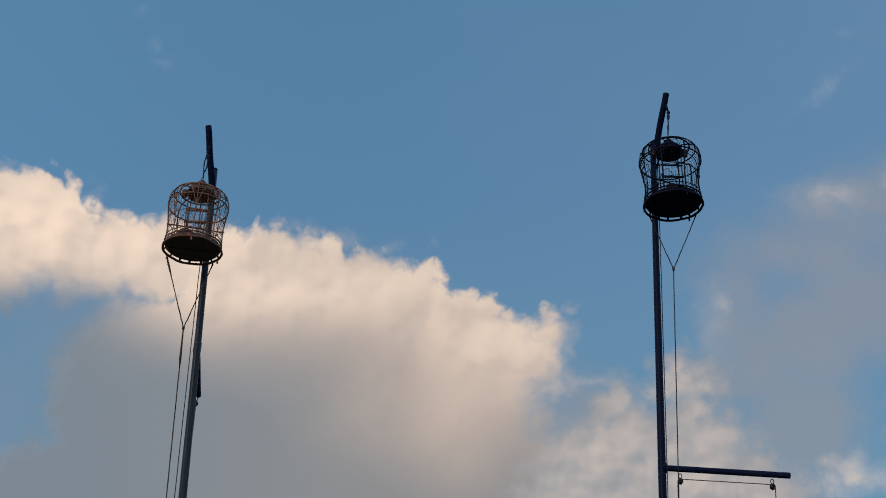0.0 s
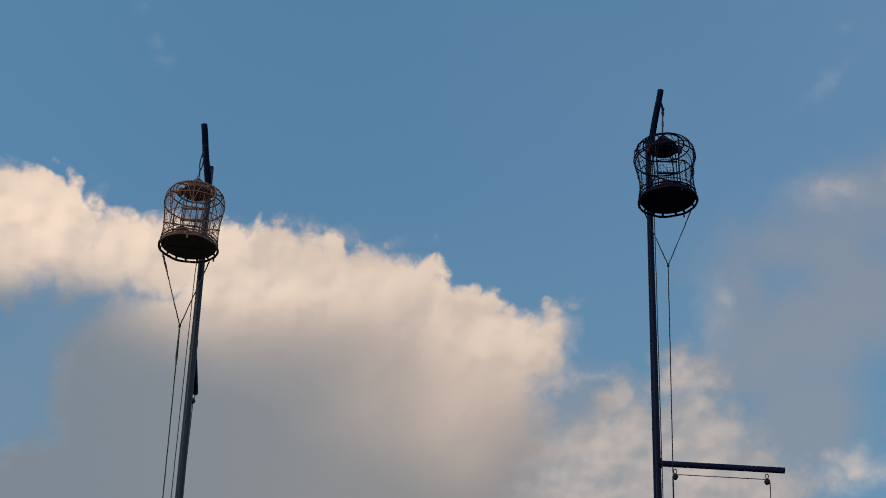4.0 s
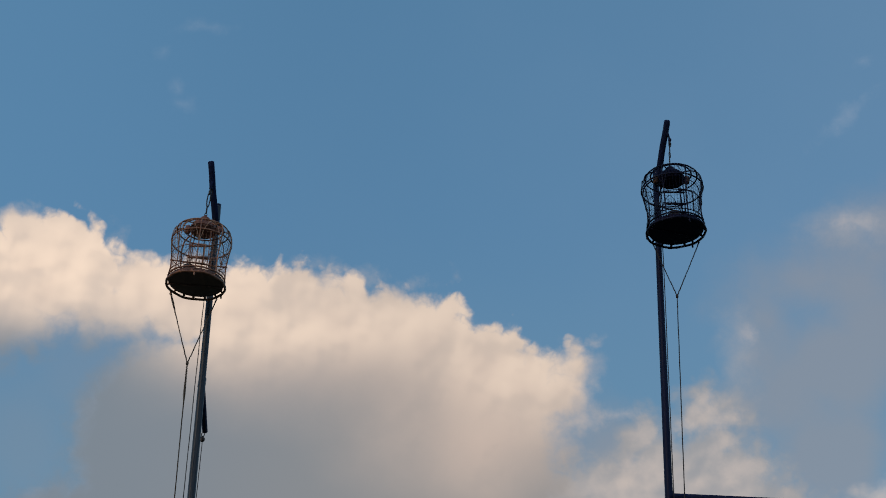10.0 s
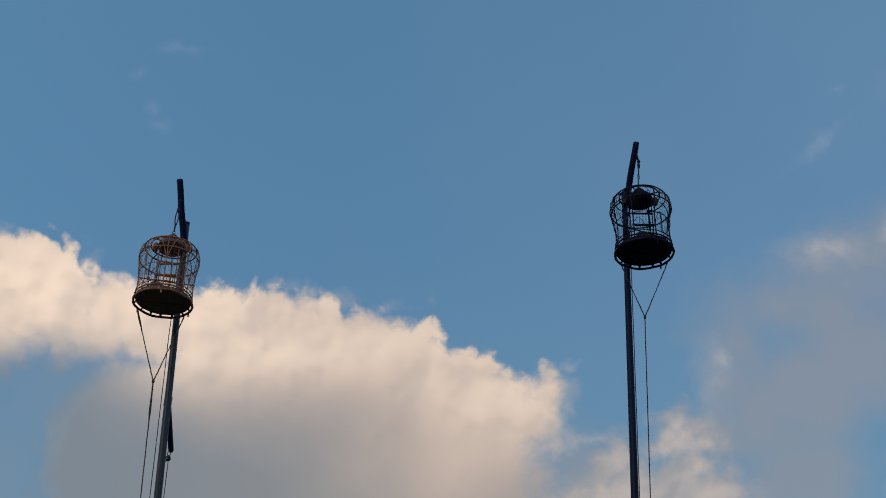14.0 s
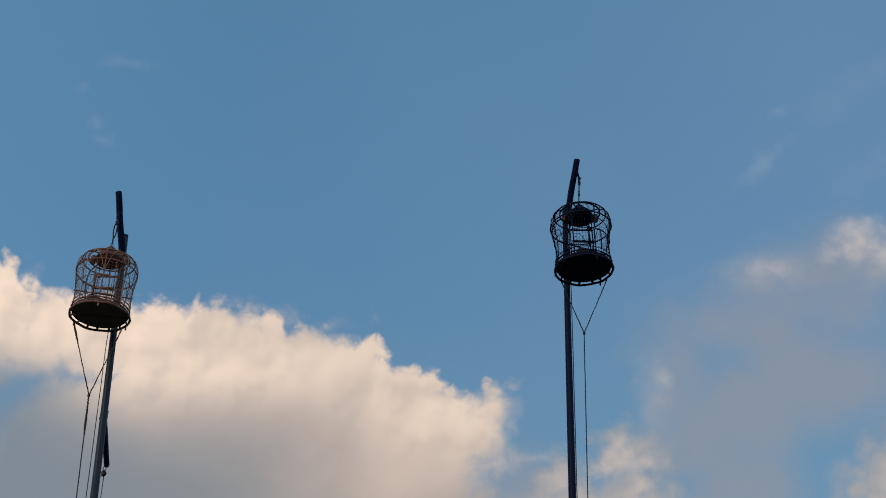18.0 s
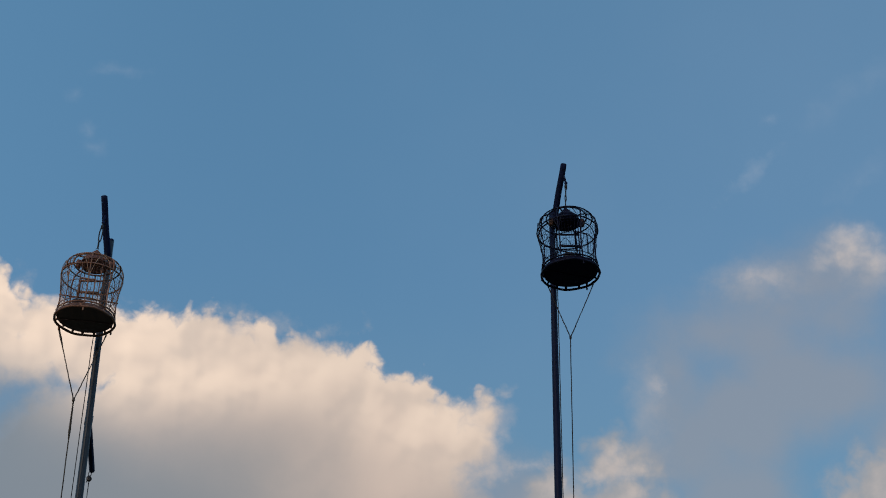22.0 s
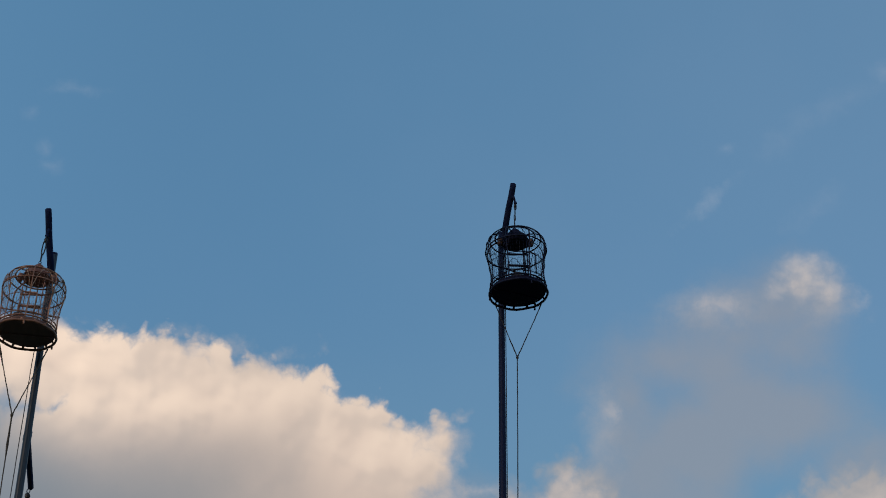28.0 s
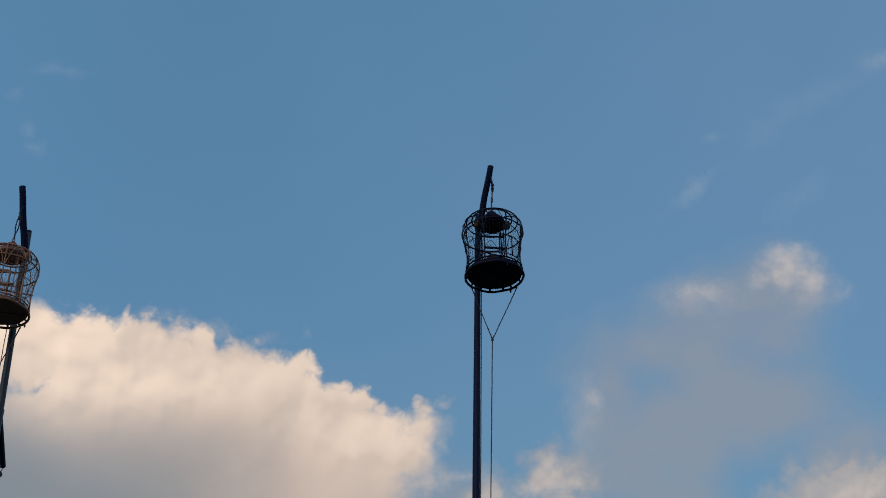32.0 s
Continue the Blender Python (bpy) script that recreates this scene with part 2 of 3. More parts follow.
rim = g.math("MULTIPLY", g.math("MULTIPLY", lit, g.ramp(g.math("ADD", height, g.math("MULTIPLY", across, 0.12)), -0.30, -0.13)), g.ramp(g.math("ADD", puffs(gentle, CUMULUS + CLOUD_BASE, 0.02), g.math("MULTIPLY", broad, 0.12)), 0.17, 0.01))
heap_colour = g.mix(g.math("MULTIPLY", rim, g.ramp(relief_cloud, 0.1, 0.9, 0.68, 1.0)), flank, CREAM)
heap_colour = g.mix(g.math("MULTIPLY", g.ramp(relief_cloud, 0.5, 0.0, 0.0, 0.17), g.ramp(lit, 0.0, 1.0, 0.3, 1.0)), heap_colour, deep)
fine_relief = g.ramp(g.math("SUBTRACT", g.noise(bent, 14.0, 4.0, 0.5), g.noise(g.vec("ADD", bent, (-0.008, 0.014, 0.0)), 14.0, 4.0, 0.5)), -0.2, 0.2)
low_colour = g.mix(g.math("MULTIPLY", g.math("MULTIPLY", g.math("ADD", relief_cloud, fine_relief), 0.5), g.ramp(low_edge, -0.02, 0.08)), (0.335, 0.328, 0.335, 1), (0.60, 0.505, 0.445, 1))

# The rest of the sky carries the same broken evening clouds.
far = g.math("MULTIPLY", g.ramp(g.noise(way, 2.6, 8.0, 0.6), 0.52, 0.66), g.math("SUBTRACT", 1.0, front))
shade = g.mix(g.math("MULTIPLY", far, 0.8), blue, (0.42, 0.38, 0.36, 1))
for cover, colour in ((shroud_cover, (0.25, 0.275, 0.32, 1)), (veil_cover, (0.277, 0.288, 0.322, 1)), (wisps_cover, (0.55, 0.55, 0.60, 1)), (streaks_cover, (0.45, 0.47, 0.53, 1)), (strokes_cover, (0.5, 0.52, 0.57, 1)), (low_cover, low_colour), (pale_cover, (0.45, 0.425, 0.425, 1)), (lumps_cover, (0.60, 0.515, 0.47, 1)), (caps_cover, (0.74, 0.61, 0.51, 1)),
                      (tatters_cover, (0.36, 0.37, 0.41, 1)), (heap_cover, heap_colour)):
    shade = g.mix(g.math("MULTIPLY", cover, front), shade, colour)
backing = g.node("ShaderNodeBackground")
g.put(backing.inputs["Color"], shade)
backing.inputs["Strength"].default_value = 1.0
g.put(g.node("ShaderNodeOutputWorld").inputs["Surface"], backing.outputs[0])

sun_data = bpy.data.lights.new("sun", "SUN")
sun_data.energy, sun_data.angle, sun_data.color = 0.6, radians(3.0), (1.0, 0.72, 0.5)
sun = new("sun", sun_data)
sa, sh = radians(SUN_AZIMUTH), radians(SUN_HEIGHT)
sun.matrix_world = look((math.sin(sa) * 60 * math.cos(sh), math.cos(sa) * 60 * math.cos(sh), 60 * math.sin(sh)), (0, 0, 0))


# ---------------------------------------------------------------- materials
def material(name, dark, light, rough=0.6, metal=0.0, grain=40.0, stretch=(1, 1, 1), bump=0.3, wear=None, wear_at=0.6, pieces=0.0, sheen=0.35):
    """Two-scale colour variation, roughness variation and fine relief on object coordinates."""
    mat = bpy.data.materials.new(name)
    mat.use_nodes = True
    m = Graph(mat.node_tree)
    shader = mat.node_tree.nodes["Principled BSDF"]
    place = m.vec("MULTIPLY", m.node("ShaderNodeTexCoord").outputs["Object"], stretch)
    fine, broad = m.noise(place, grain, 6.0, 0.6), m.noise(place, grain * 0.13, 4.0, 0.55)
    tone = m.math("ADD", m.math("MULTIPLY", fine, 0.5), m.math("MULTIPLY", broad, 0.5))
    colour = m.mix(m.ramp(tone, 0.3, 0.7), (*dark, 1), (*light, 1))
    if wear:
        colour = m.mix(m.ramp(m.noise(place, grain * 0.35, 8.0, 0.7), wear_at, wear_at + 0.06), colour, (*wear, 1))
    if pieces:
        chance = m.node("ShaderNodeObjectInfo").outputs["Random"]
        colour = m.mix(1.0, colour, m.xyz(*[m.math("ADD", m.math("MULTIPLY", chance, pieces), 1.0 - pieces / 2)] * 3), "MULTIPLY")
    m.put(shader.inputs["Base Color"], colour)
    m.put(shader.inputs["Roughness"], m.ramp(fine, 0.2, 0.8, max(rough - 0.12, 0.05), min(rough + 0.12, 1.0)))
    shader.inputs["Metallic"].default_value, shader.inputs["Specular IOR Level"].default_value = metal, sheen
    relief = m.node("ShaderNodeBump")
    relief.inputs["Strength"].default_value, relief.inputs["Distance"].default_value = bump, 0.002
    m.put(relief.inputs["Height"], fine)
    m.put(shader.inputs["Normal"], relief.outputs[0])
    return mat


RATTAN = material("varnished_rattan", (0.17, 0.075, 0.05), (0.42, 0.215, 0.14), 0.5, grain=60, stretch=(1, 1, 0.3), pieces=0.4)
RATTAN_PALE = material("pale_rattan", (0.30, 0.17, 0.11), (0.50, 0.33, 0.23), 0.5, grain=60, stretch=(1, 1, 0.3), pieces=0.3)
BROWN_BOARD = material("brown_plywood", (0.11, 0.064, 0.058), (0.19, 0.112, 0.098), 0.75, grain=30, stretch=(1, 0.15, 1), wear=(0.16, 0.11, 0.08), wear_at=0.66)
CAP_BROWN = material("red_brown_turned_wood", (0.13, 0.055, 0.04), (0.26, 0.12, 0.085), 0.6, grain=30, stretch=(1, 1, 0.4))
BLACK_RATTAN = material("black_stained_rattan", (0.005, 0.007, 0.022), (0.013, 0.016, 0.04), 0.5, grain=60, stretch=(1, 1, 0.3), pieces=0.3, sheen=0.12)
BLACK_BOARD = material("black_stained_plywood", (0.007, 0.008, 0.024), (0.012, 0.013, 0.04), 0.8, grain=30, stretch=(1, 0.15, 1), sheen=0.12)
RUST_TRIM = material("rusty_brown_trim", (0.04, 0.021, 0.015), (0.105, 0.052, 0.032), 0.6, grain=50)
STEEL_BLUE = material("blue_grey_painted_steel", (0.020, 0.028, 0.038), (0.042, 0.052, 0.066), 0.45, 0.0, grain=25, stretch=(1, 1, 0.12), wear=(0.05, 0.035, 0.03), wear_at=0.64)
STEEL_DARK = material("dark_painted_steel", (0.004, 0.008, 0.031), (0.010, 0.017, 0.053), 0.5, 0.0, grain=25, stretch=(1, 1, 0.12), wear=(0.022, 0.017, 0.02), wear_at=0.78, sheen=0.12)
DARK_WOOD = material("weathered_dark_wood", (0.006, 0.011, 0.040), (0.014, 0.023, 0.074), 0.8, grain=30, stretch=(1, 1, 0.1), sheen=0.12)
ROPE_DARK = material("dark_nylon_rope", (0.012, 0.012, 0.016), (0.045, 0.043, 0.045), 0.8, grain=180, stretch=(1, 1, 0.4), bump=0.8)
ROPE_BROWN = material("weathered_brown_rope", (0.035, 0.028, 0.022), (0.10, 0.08, 0.06), 0.85, grain=180, stretch=(1, 1, 0.4), bump=0.8)
IRON = material("tarnished_iron", (0.02, 0.02, 0.024), (0.06, 0.058, 0.06), 0.45, 0.7, grain=90)
PLASTIC = material("dull_cup_plastic", (0.02, 0.018, 0.02), (0.045, 0.04, 0.04), 0.5, grain=40)
GROUND = material("trodden_grass", (0.035, 0.045, 0.018), (0.10, 0.085, 0.05), 0.95, grain=3.0, bump=0.6)


# ---------------------------------------------------------------- mesh helpers
def finish(bm, mat):
    me = bpy.data.meshes.new("mesh")
    bm.normal_update()
    bm.to_mesh(me)
    bm.free()
    me.materials.append(mat)
    return me


def part(name, bm, mat, parent, label=""):
    """One mesh object under a thing; bm may also be a mesh that alike parts share."""
    me = bm if isinstance(bm, bpy.types.Mesh) else finish(bm, mat)
    ob = new(name, me)
    ob.parent = parent
    return tagged(ob, label) if label else ob


def tube(points, radius, sides=8, closed=False, bm=None, flat=1.0):
    """A round rod along points; radius may be a number or a function of the way along, 0 to 1. flat squashes it."""
    bm = bm or bmesh.new()
    points = [Vector(p) for p in points]
    n, rings, side = len(points), [], None
    for i, p in enumerate(points):
        a = points[i - 1] if i or closed else p
        b = points[(i + 1) % n] if i < n - 1 or closed else p
        along = (b - a).normalized()
        if side is None:
            side = along.orthogonal().normalized() if abs(along.z) > 0.9 else along.cross(Vector((0, 0, 1))).normalized()
        side = (side - along * side.dot(along)).normalized()
        across = along.cross(side)
        r = radius(i / max(n - 1, 1)) if callable(radius) else radius
        rings.append([bm.verts.new(p + r * (math.cos(2 * math.pi * k / sides) * side + flat * math.sin(2 * math.pi * k / sides) * across)) for k in range(sides)])
    for i in range(n if closed else n - 1):
        a, b = rings[i], rings[(i + 1) % n]
        for k in range(sides):
            f = bm.faces.new((a[k], a[(k + 1) % sides], b[(k + 1) % sides], b[k]))
            f.smooth = True
    if not closed:
        bm.faces.new(rings[0][::-1])
        bm.faces.new(rings[-1])
    return bm


def lathe(profile, steps=32, bm=None):
    """A turned body from (radius, z) pairs, closed where the radius is 0."""
    bm = bm or bmesh.new()
    rings = []
    for r, z in profile:
        if r < 1e-5:
            rings.append([bm.verts.new((0, 0, z))])
        else:
            rings.append([bm.verts.new((r * math.cos(2 * math.pi * k / steps), r * math.sin(2 * math.pi * k / steps), z)) for k in range(steps)])
    for a, b in zip(rings, rings[1:]):
        for k in range(steps):
            j = (k + 1) % steps
            ring = [a[0], b[j], b[k]] if len(a) == 1 else [a[k], a[j], b[0]] if len(b) == 1 else [a[k], a[j], b[j], b[k]]
            f = bm.faces.new(ring)
            f.smooth = True
    return bm


def circle(r, z, steps=48, centre=(0, 0)):
    return [(centre[0] + r * math.cos(2 * math.pi * k / steps), centre[1] + r * math.sin(2 * math.pi * k / steps), z) for k in range(steps)]


def thing(name, at, label, category, group=""):
    ob = new(name)
    ob.location = at
    ob.empty_display_size = 0.05
    return tagged(ob, label, category, group)


def line(a, b, n, sag=0.0, wave=0.0, seed=0):
    """Points from a to b with a slack bow and a slight waver."""
    a, b, rnd = Vector(a), Vector(b), random.Random(seed)
    out = []
    for i in range(n + 1):
        t = i / n
        p = a.lerp(b, t)
        p.z -= sag * 4 * t * (1 - t)
        if 0 < i < n:
            p.x += rnd.uniform(-wave, wave)
            p.y += rnd.uniform(-wave, wave)
        out.append(p)
    return out


# ---------------------------------------------------------------- ground
bm = bmesh.new()
rings = [[bm.verts.new((r * math.cos(2 * math.pi * k / 64), 6 + r * math.sin(2 * math.pi * k / 64),
                        0.03 * noise.noise((r * math.cos(k / 10.2) * 0.3, r * math.sin(k / 10.2) * 0.3, 0)) if r < 60 else 0.0)) for k in range(64)]
         for r in (0.5, 1.5, 3, 5, 8, 12, 20, 40, 100, 400, 1500, 4200)]
bm.faces.new(rings[0])
for a, b in zip(rings, rings[1:]):
    for k in range(64):
        bm.faces.new((a[k], b[k], b[(k + 1) % 64], a[(k + 1) % 64]))
tagged(new("ground", finish(bm, GROUND)), "flat trodden grass and earth under the poles", "ground", kind="structure")


# ---------------------------------------------------------------- bird cages
def body(t, tall, bulge):
    """The cage's side from base ring to cap, t from 0 to 1: radius and height."""
    knots = [(0.186, 0.012), (0.184, 0.06), (0.181, 0.12), (0.184, 0.19), (0.195, 0.26), (0.204, 0.315), (0.205, 0.345), (0.196, 0.385), (0.172, 0.415), (0.125, 0.437), (0.07, 0.447)]
    s = t * (len(knots) - 1)
    i = min(int(s), len(knots) - 2)
    u = s - i
    p0, p1, p2, p3 = (knots[max(min(j, len(knots) - 1), 0)] for j in (i - 1, i, i + 1, i + 2))
    r, z = (0.5 * (2 * b + (c - a) * u + (2 * a - 5 * b + 4 * c - d) * u * u + (3 * b - a - 3 * c + d) * u**3) for a, b, c, d in zip(p0, p1, p2, p3))
    return 0.184 + (r - 0.184) * (bulge if r > 0.184 else 1.0), z * tall


def radius_at(z, tall, bulge):
    best = min((abs(body(k / 400, tall, bulge)[1] - z), body(k / 400, tall, bulge)[0]) for k in range(401))
    return best[1]


def spin(name, mesh, parent, angle, label=""):
    ob = part(name, mesh, None, parent, label)
    ob.rotation_euler = (0, 0, angle)
    return ob


def bird_cage(at, turn, tilt, tall, wide, bulge, cane, cane_thin, board, crown, trim, label, seed):
    rnd = random.Random(seed)
    cage = thing("bird_cage", at, label, "bird cage", "hoisted bird cages")
    cage.rotation_euler = (Matrix.Rotation(radians(-tilt), 3, "Y") @ Matrix.Rotation(radians(turn), 3, "Z")).to_euler()
    cage.scale = (wide, wide, 1.0)
    # foot ring, standing clear of the tray on short pegs
    foot = part("foot_ring", tube([(x * (1 + 0.006 * math.sin(5 * k + seed)), y, z + 0.002 * math.sin(k * 0.7 + seed)) for k, (x, y, z) in enumerate(circle(0.194, -0.012, 64))], 0.0082, 8, True), cane, cage)
    peg = finish(tube([(0.176, 0, 0.010), (0.184, 0.001, 0.0), (0.196, 0.002, -0.014)], lambda t: 0.0115 - 0.0055 * t, 6, flat=0.7), cane)
    for k in range(15):
        spin("peg", peg, foot, 2 * math.pi * (k + rnd.uniform(-0.14, 0.14)) / 15)
    stud = finish(lathe([(0, -0.024), (0.005, -0.022), (0.0065, -0.014), (0.004, 0.0)], 8), cane)
    for k in range(3):
        ob = part("stud_foot", stud, cane, foot)
        a = 2 * math.pi * (k + 0.25) / 3
        ob.location = (0.194 * math.cos(a), 0.194 * math.sin(a), -0.02)
    # tray: a board with a raised rim
    tray = part("tray", lathe([(0, 0.0), (0.178, 0.0), (0.183, 0.003), (0.185, 0.008), (0.184, 0.02), (0.18, 0.022), (0.178, 0.012), (0, 0.01)], 64), board, cage)
    part("tray_batten", tube([(-0.17, 0.02, -0.003), (0.17, 0.02, -0.003)], 0.008, 4, flat=0.6), board, tray)
    # hoops
    base_hoop = None
    for z, r, mat in ((0.03, 0.0055, cane), (0.058, 0.003, cane), (0.20, 0.0026, cane), (0.32, 0.0046, cane), (0.415, 0.0046, cane), (0.434, 0.0056, cane)):
        hoop = part("hoop", tube(circle(radius_at(z * tall, tall, bulge) + 0.003, z * tall, 56), r, 6, True), mat, cage)
        base_hoop = hoop if z < 0.04 else base_hoop
    bead = finish(lathe([(0, -0.005), (0.004, -0.003), (0.005, 0), (0.004, 0.003), (0, 0.005)], 8), cane_thin)
    for k in range(16):
        ob = part("bead", bead, cane_thin, base_hoop)
        a = 2 * math.pi * (k + 0.5) / 16
        ob.location = (0.191 * math.cos(a), 0.191 * math.sin(a), 0.03)
    # stout ribs
    side = [(*body(k / 28, tall, bulge),) for k in range(29)]
    rib = finish(tube([(r + 0.002, 0, z) for r, z in side[:26]], 0.0052, 6, flat=0.7), cane)
    for k in range(8):
        spin("rib", rib, cage, 2 * math.pi * k / 8)
    # pointed arches of bent cane between the ribs
    def bow(z0, z1, spread):
        pts = []
        for i in range(15):
            u = i / 14 * 2 - 1
            z = (z0 + (z1 - z0) * (1 - u * u)) * tall
            a = u * spread
            r = radius_at(z, tall, bulge) + 0.004
            pts.append((r * math.cos(a), r * math.sin(a), z))
        return finish(tube(pts, 0.0022, 6), RATTAN_PALE if cane is RATTAN else cane)
    high = bow(0.22, 0.40, math.pi / 8)
    for k in range(8):
        spin("arch", high, cage, 2 * math.pi * (k + 0.5) / 8)
    # thin upright bars and the fine wires round them
    bar = finish(tube([(r, 0, z) for r, z in side[:26:2]], 0.0008, 4), cane_thin)
    for k in range(56):
        if k % 7:
            spin("bar", bar, cage, 2 * math.pi * (k + rnd.uniform(-0.1, 0.1)) / 56)
    for k in range(15):
        z = (0.07 + 0.0235 * k) * tall
        part("wire", tube(circle(radius_at(z, tall, bulge), z, 40), 0.00065, 4, True), cane_thin, cage)
    # cap under the roof with its turned knob and eye
    cap = part("cap", lathe([(0, 0.396), (0.074, 0.387), (0.085, 0.391), (0.090, 0.404), (0.089, 0.426), (0.08, 0.446), (0.064, 0.462), (0.042, 0.474), (0, 0.476)], 32), crown, cage)
    part("cap_rim", tube(circle(0.092, 0.408, 40), 0.004, 6, True), crown, cap)
    spoke = finish(tube([(0.126, 0, 0.434 * tall), (0.10, 0, 0.438 * tall + 0.004), (0.076, 0, 0.446)], 0.0045, 6), cane)
    for k in range(4):
        spin("spoke", spoke, cage, math.pi * (k + 0.5) / 2)
    inner = radians(-turn)  # the fittings inside stand square to the poles
    pot = finish(lathe([(0, -0.032), (0.014, -0.030), (0.019, -0.015), (0.020, 0.012), (0.016, 0.026), (0, 0.028)], 14), trim)
    for a in (0.0, math.pi):
        ob = spin("side_pot", pot, cage, inner + a)
        ob.location = (0.106 * math.cos(inner + a), 0.106 * math.sin(inner + a), 0.412)
    knob = part("knob", lathe([(0, 0.470), (0.034, 0.472), (0.037, 0.484), (0.033, 0.498), (0.022, 0.509), (0.012, 0.515), (0.010, 0.522), (0.005, 0.527), (0, 0.528)], 20), crown, cage)
    part("eye", tube([(0.009 * math.cos(a), 0, 0.533 + 0.010 * math.sin(a)) for a in [2 * math.pi * k / 14 for k in range(14)]], 0.0022, 6, True), IRON, knob)
    # inside: perches, cups, door frame
    part("perch", tube(line((-0.19, -0.02, 0.16 * tall), (0.19, 0.03, 0.165 * tall), 8, wave=0.001, seed=seed), 0.005, 8), cane, cage)
    cup = finish(lathe([(0, 0.0), (0.032, 0.0), (0.038, 0.01), (0.042, 0.058), (0.040, 0.058), (0.036, 0.012), (0, 0.006)], 20), PLASTIC)
    for x, y in ((-0.10, 0.07), (0.085, 0.09), (-0.05, -0.09)):
        ob = part("feed_cup", cup, PLASTIC, cage)
        ob.location = (x, y, 0.016)
    # the inner frame: four straight rods from tray to cap with cross bars
    rod = finish(tube([(0, 0, 0.012), (0, 0, 0.40)], 0.0038, 6), cane)
    for x in (-0.066, 0.066):
        for y in (-0.05, 0.05):
            ob = part("frame_rod", rod, cane, cage)
            ob.location = Matrix.Rotation(inner, 3, "Z") @ Vector((x, y, 0))
    for z, r in ((0.18, 0.0085), (0.27, 0.0065)):
        ob = part("cross_bar", tube([(-0.072, -0.05, z * tall), (0.072, -0.05, z * tall)], r, 6), cane, cage)
        ob.rotation_euler = (0, 0, inner)
    # a panel of fine upright wires behind the cross bars
    wire = finish(tube([(0, 0.05, 0.14 * tall), (0, 0.05, 0.275 * tall)], 0.0011, 4), cane_thin)
    for k in range(9):
        ob = part("panel_wire", wire, None, cage)
        ob.rotation_euler = (0, 0, inner)
        ob.location = Matrix.Rotation(inner, 3, "Z") @ Vector((-0.056 + 0.014 * k, 0, 0))
    frame_pts = []
    for a, z in ((-0.24, 0.05), (-0.24, 0.205), (0.24, 0.205), (0.24, 0.05)):
        r = radius_at(z * tall, tall, bulge) + 0.006
        frame_pts.append((r * math.sin(a), -r * math.cos(a), z * tall))
    part("door_frame", tube(frame_pts, 0.0042, 6), cane, cage)
    return cage


CAGE_LEFT, CAGE_RIGHT = Vector((-1.612, 7.67, 5.772)), Vector((1.510, 7.67, 6.350))
LEAN_LEFT, LEAN_RIGHT = 1.0, 2.2  # degrees by which the hanging cages tip


def over(cage, lean, z):
    """A place on the axis of a tipped cage."""
    return cage + Vector((-z * math.sin(radians(lean)), 0.0, z * math.cos(radians(lean))))


bird_cage(CAGE_LEFT, 6, LEAN_LEFT, 0.95, 0.97, 0.7, RATTAN, RATTAN, BROWN_BOARD, CAP_BROWN, CAP_BROWN,
          "round brown rattan bird cage hanging from a leaning pole", 3)
bird_cage(CAGE_RIGHT, 17, LEAN_RIGHT, 1.02, 1.0, 1.0, BLACK_RATTAN, BLACK_RATTAN, BLACK_BOARD, BLACK_BOARD, RUST_TRIM,
          "round black-stained rattan bird cage hanging from an upright pole", 8)


# ---------------------------------------------------------------- poles
def cage_pole(foot, top, radius, bend, tip, steel, wood, side_arm, label):
    """A plumb or leaning steel pole with a wooden arm at its top and a level side arm lower down."""
    foot, top, bend, tip = Vector(foot), Vector(top), Vector(bend), Vector(tip)
    pole = thing("cage_pole", foot, label, "pole", "bird cage poles")
    up = top - foot
    part("pipe", tube([up * (k / 24) for k in range(25)], lambda t: radius * (1 - 0.42 * t), 20), steel, pole)
    part("pipe_cap", tube([up * 0.9985, up * 1.0025], radius * 0.57, 20), wood, pole)
    part("foot_collar", lathe([(0, 0.0), (0.075, 0.0), (0.072, 0.05), (radius * 1.05, 0.07), (0, 0.07)], 24), IRON, pole)
    a, b = bend - foot, tip - foot
    part("top_arm", tube([a.lerp(b, t) + Vector((0.0015 * math.sin(9 * t), 0, 0)) for t in [*[k / 12 for k in range(12)], 0.985, 1.0]],
                         lambda t: (0.0235 - 0.002 * t) * (0.55 if t > 0.99 else 1.0), 12), wood, pole)
    c, d = Vector(side_arm[0]) - foot, Vector(side_arm[1]) - foot
    part("side_arm", tube([c.lerp(d, t) for t in (0, 0.02, 0.5, 0.98, 1.0)], lambda t: 0.0192, 12), wood, pole)
    part("clamp", tube([c + Vector((0, 0, -0.03)), c + Vector((0, 0, 0.03))], radius * 0.74, 16), steel, pole)
    return pole


cage_pole((-1.243, 7.94, 0.0), (-1.605, 7.94, 6.545), 0.0345, (-1.594, 7.90, 6.37), (-1.633, 7.61, 6.698), STEEL_BLUE, DARK_WOOD,
          ((-1.532, 7.95, 5.205), (-1.616, 8.71, 5.200)), "leaning blue-grey steel pole with a dark wooden top arm")
cage_pole((1.439, 7.94, 0.0), (1.435, 7.94, 7.0), 0.0345, (1.436, 7.905, 6.88), (1.476, 7.61, 7.222), STEEL_DARK, DARK_WOOD,
          ((1.44, 7.94, 4.588), (2.231, 7.94, 4.591)), "upright dark steel pole with a wooden top arm and side arm")


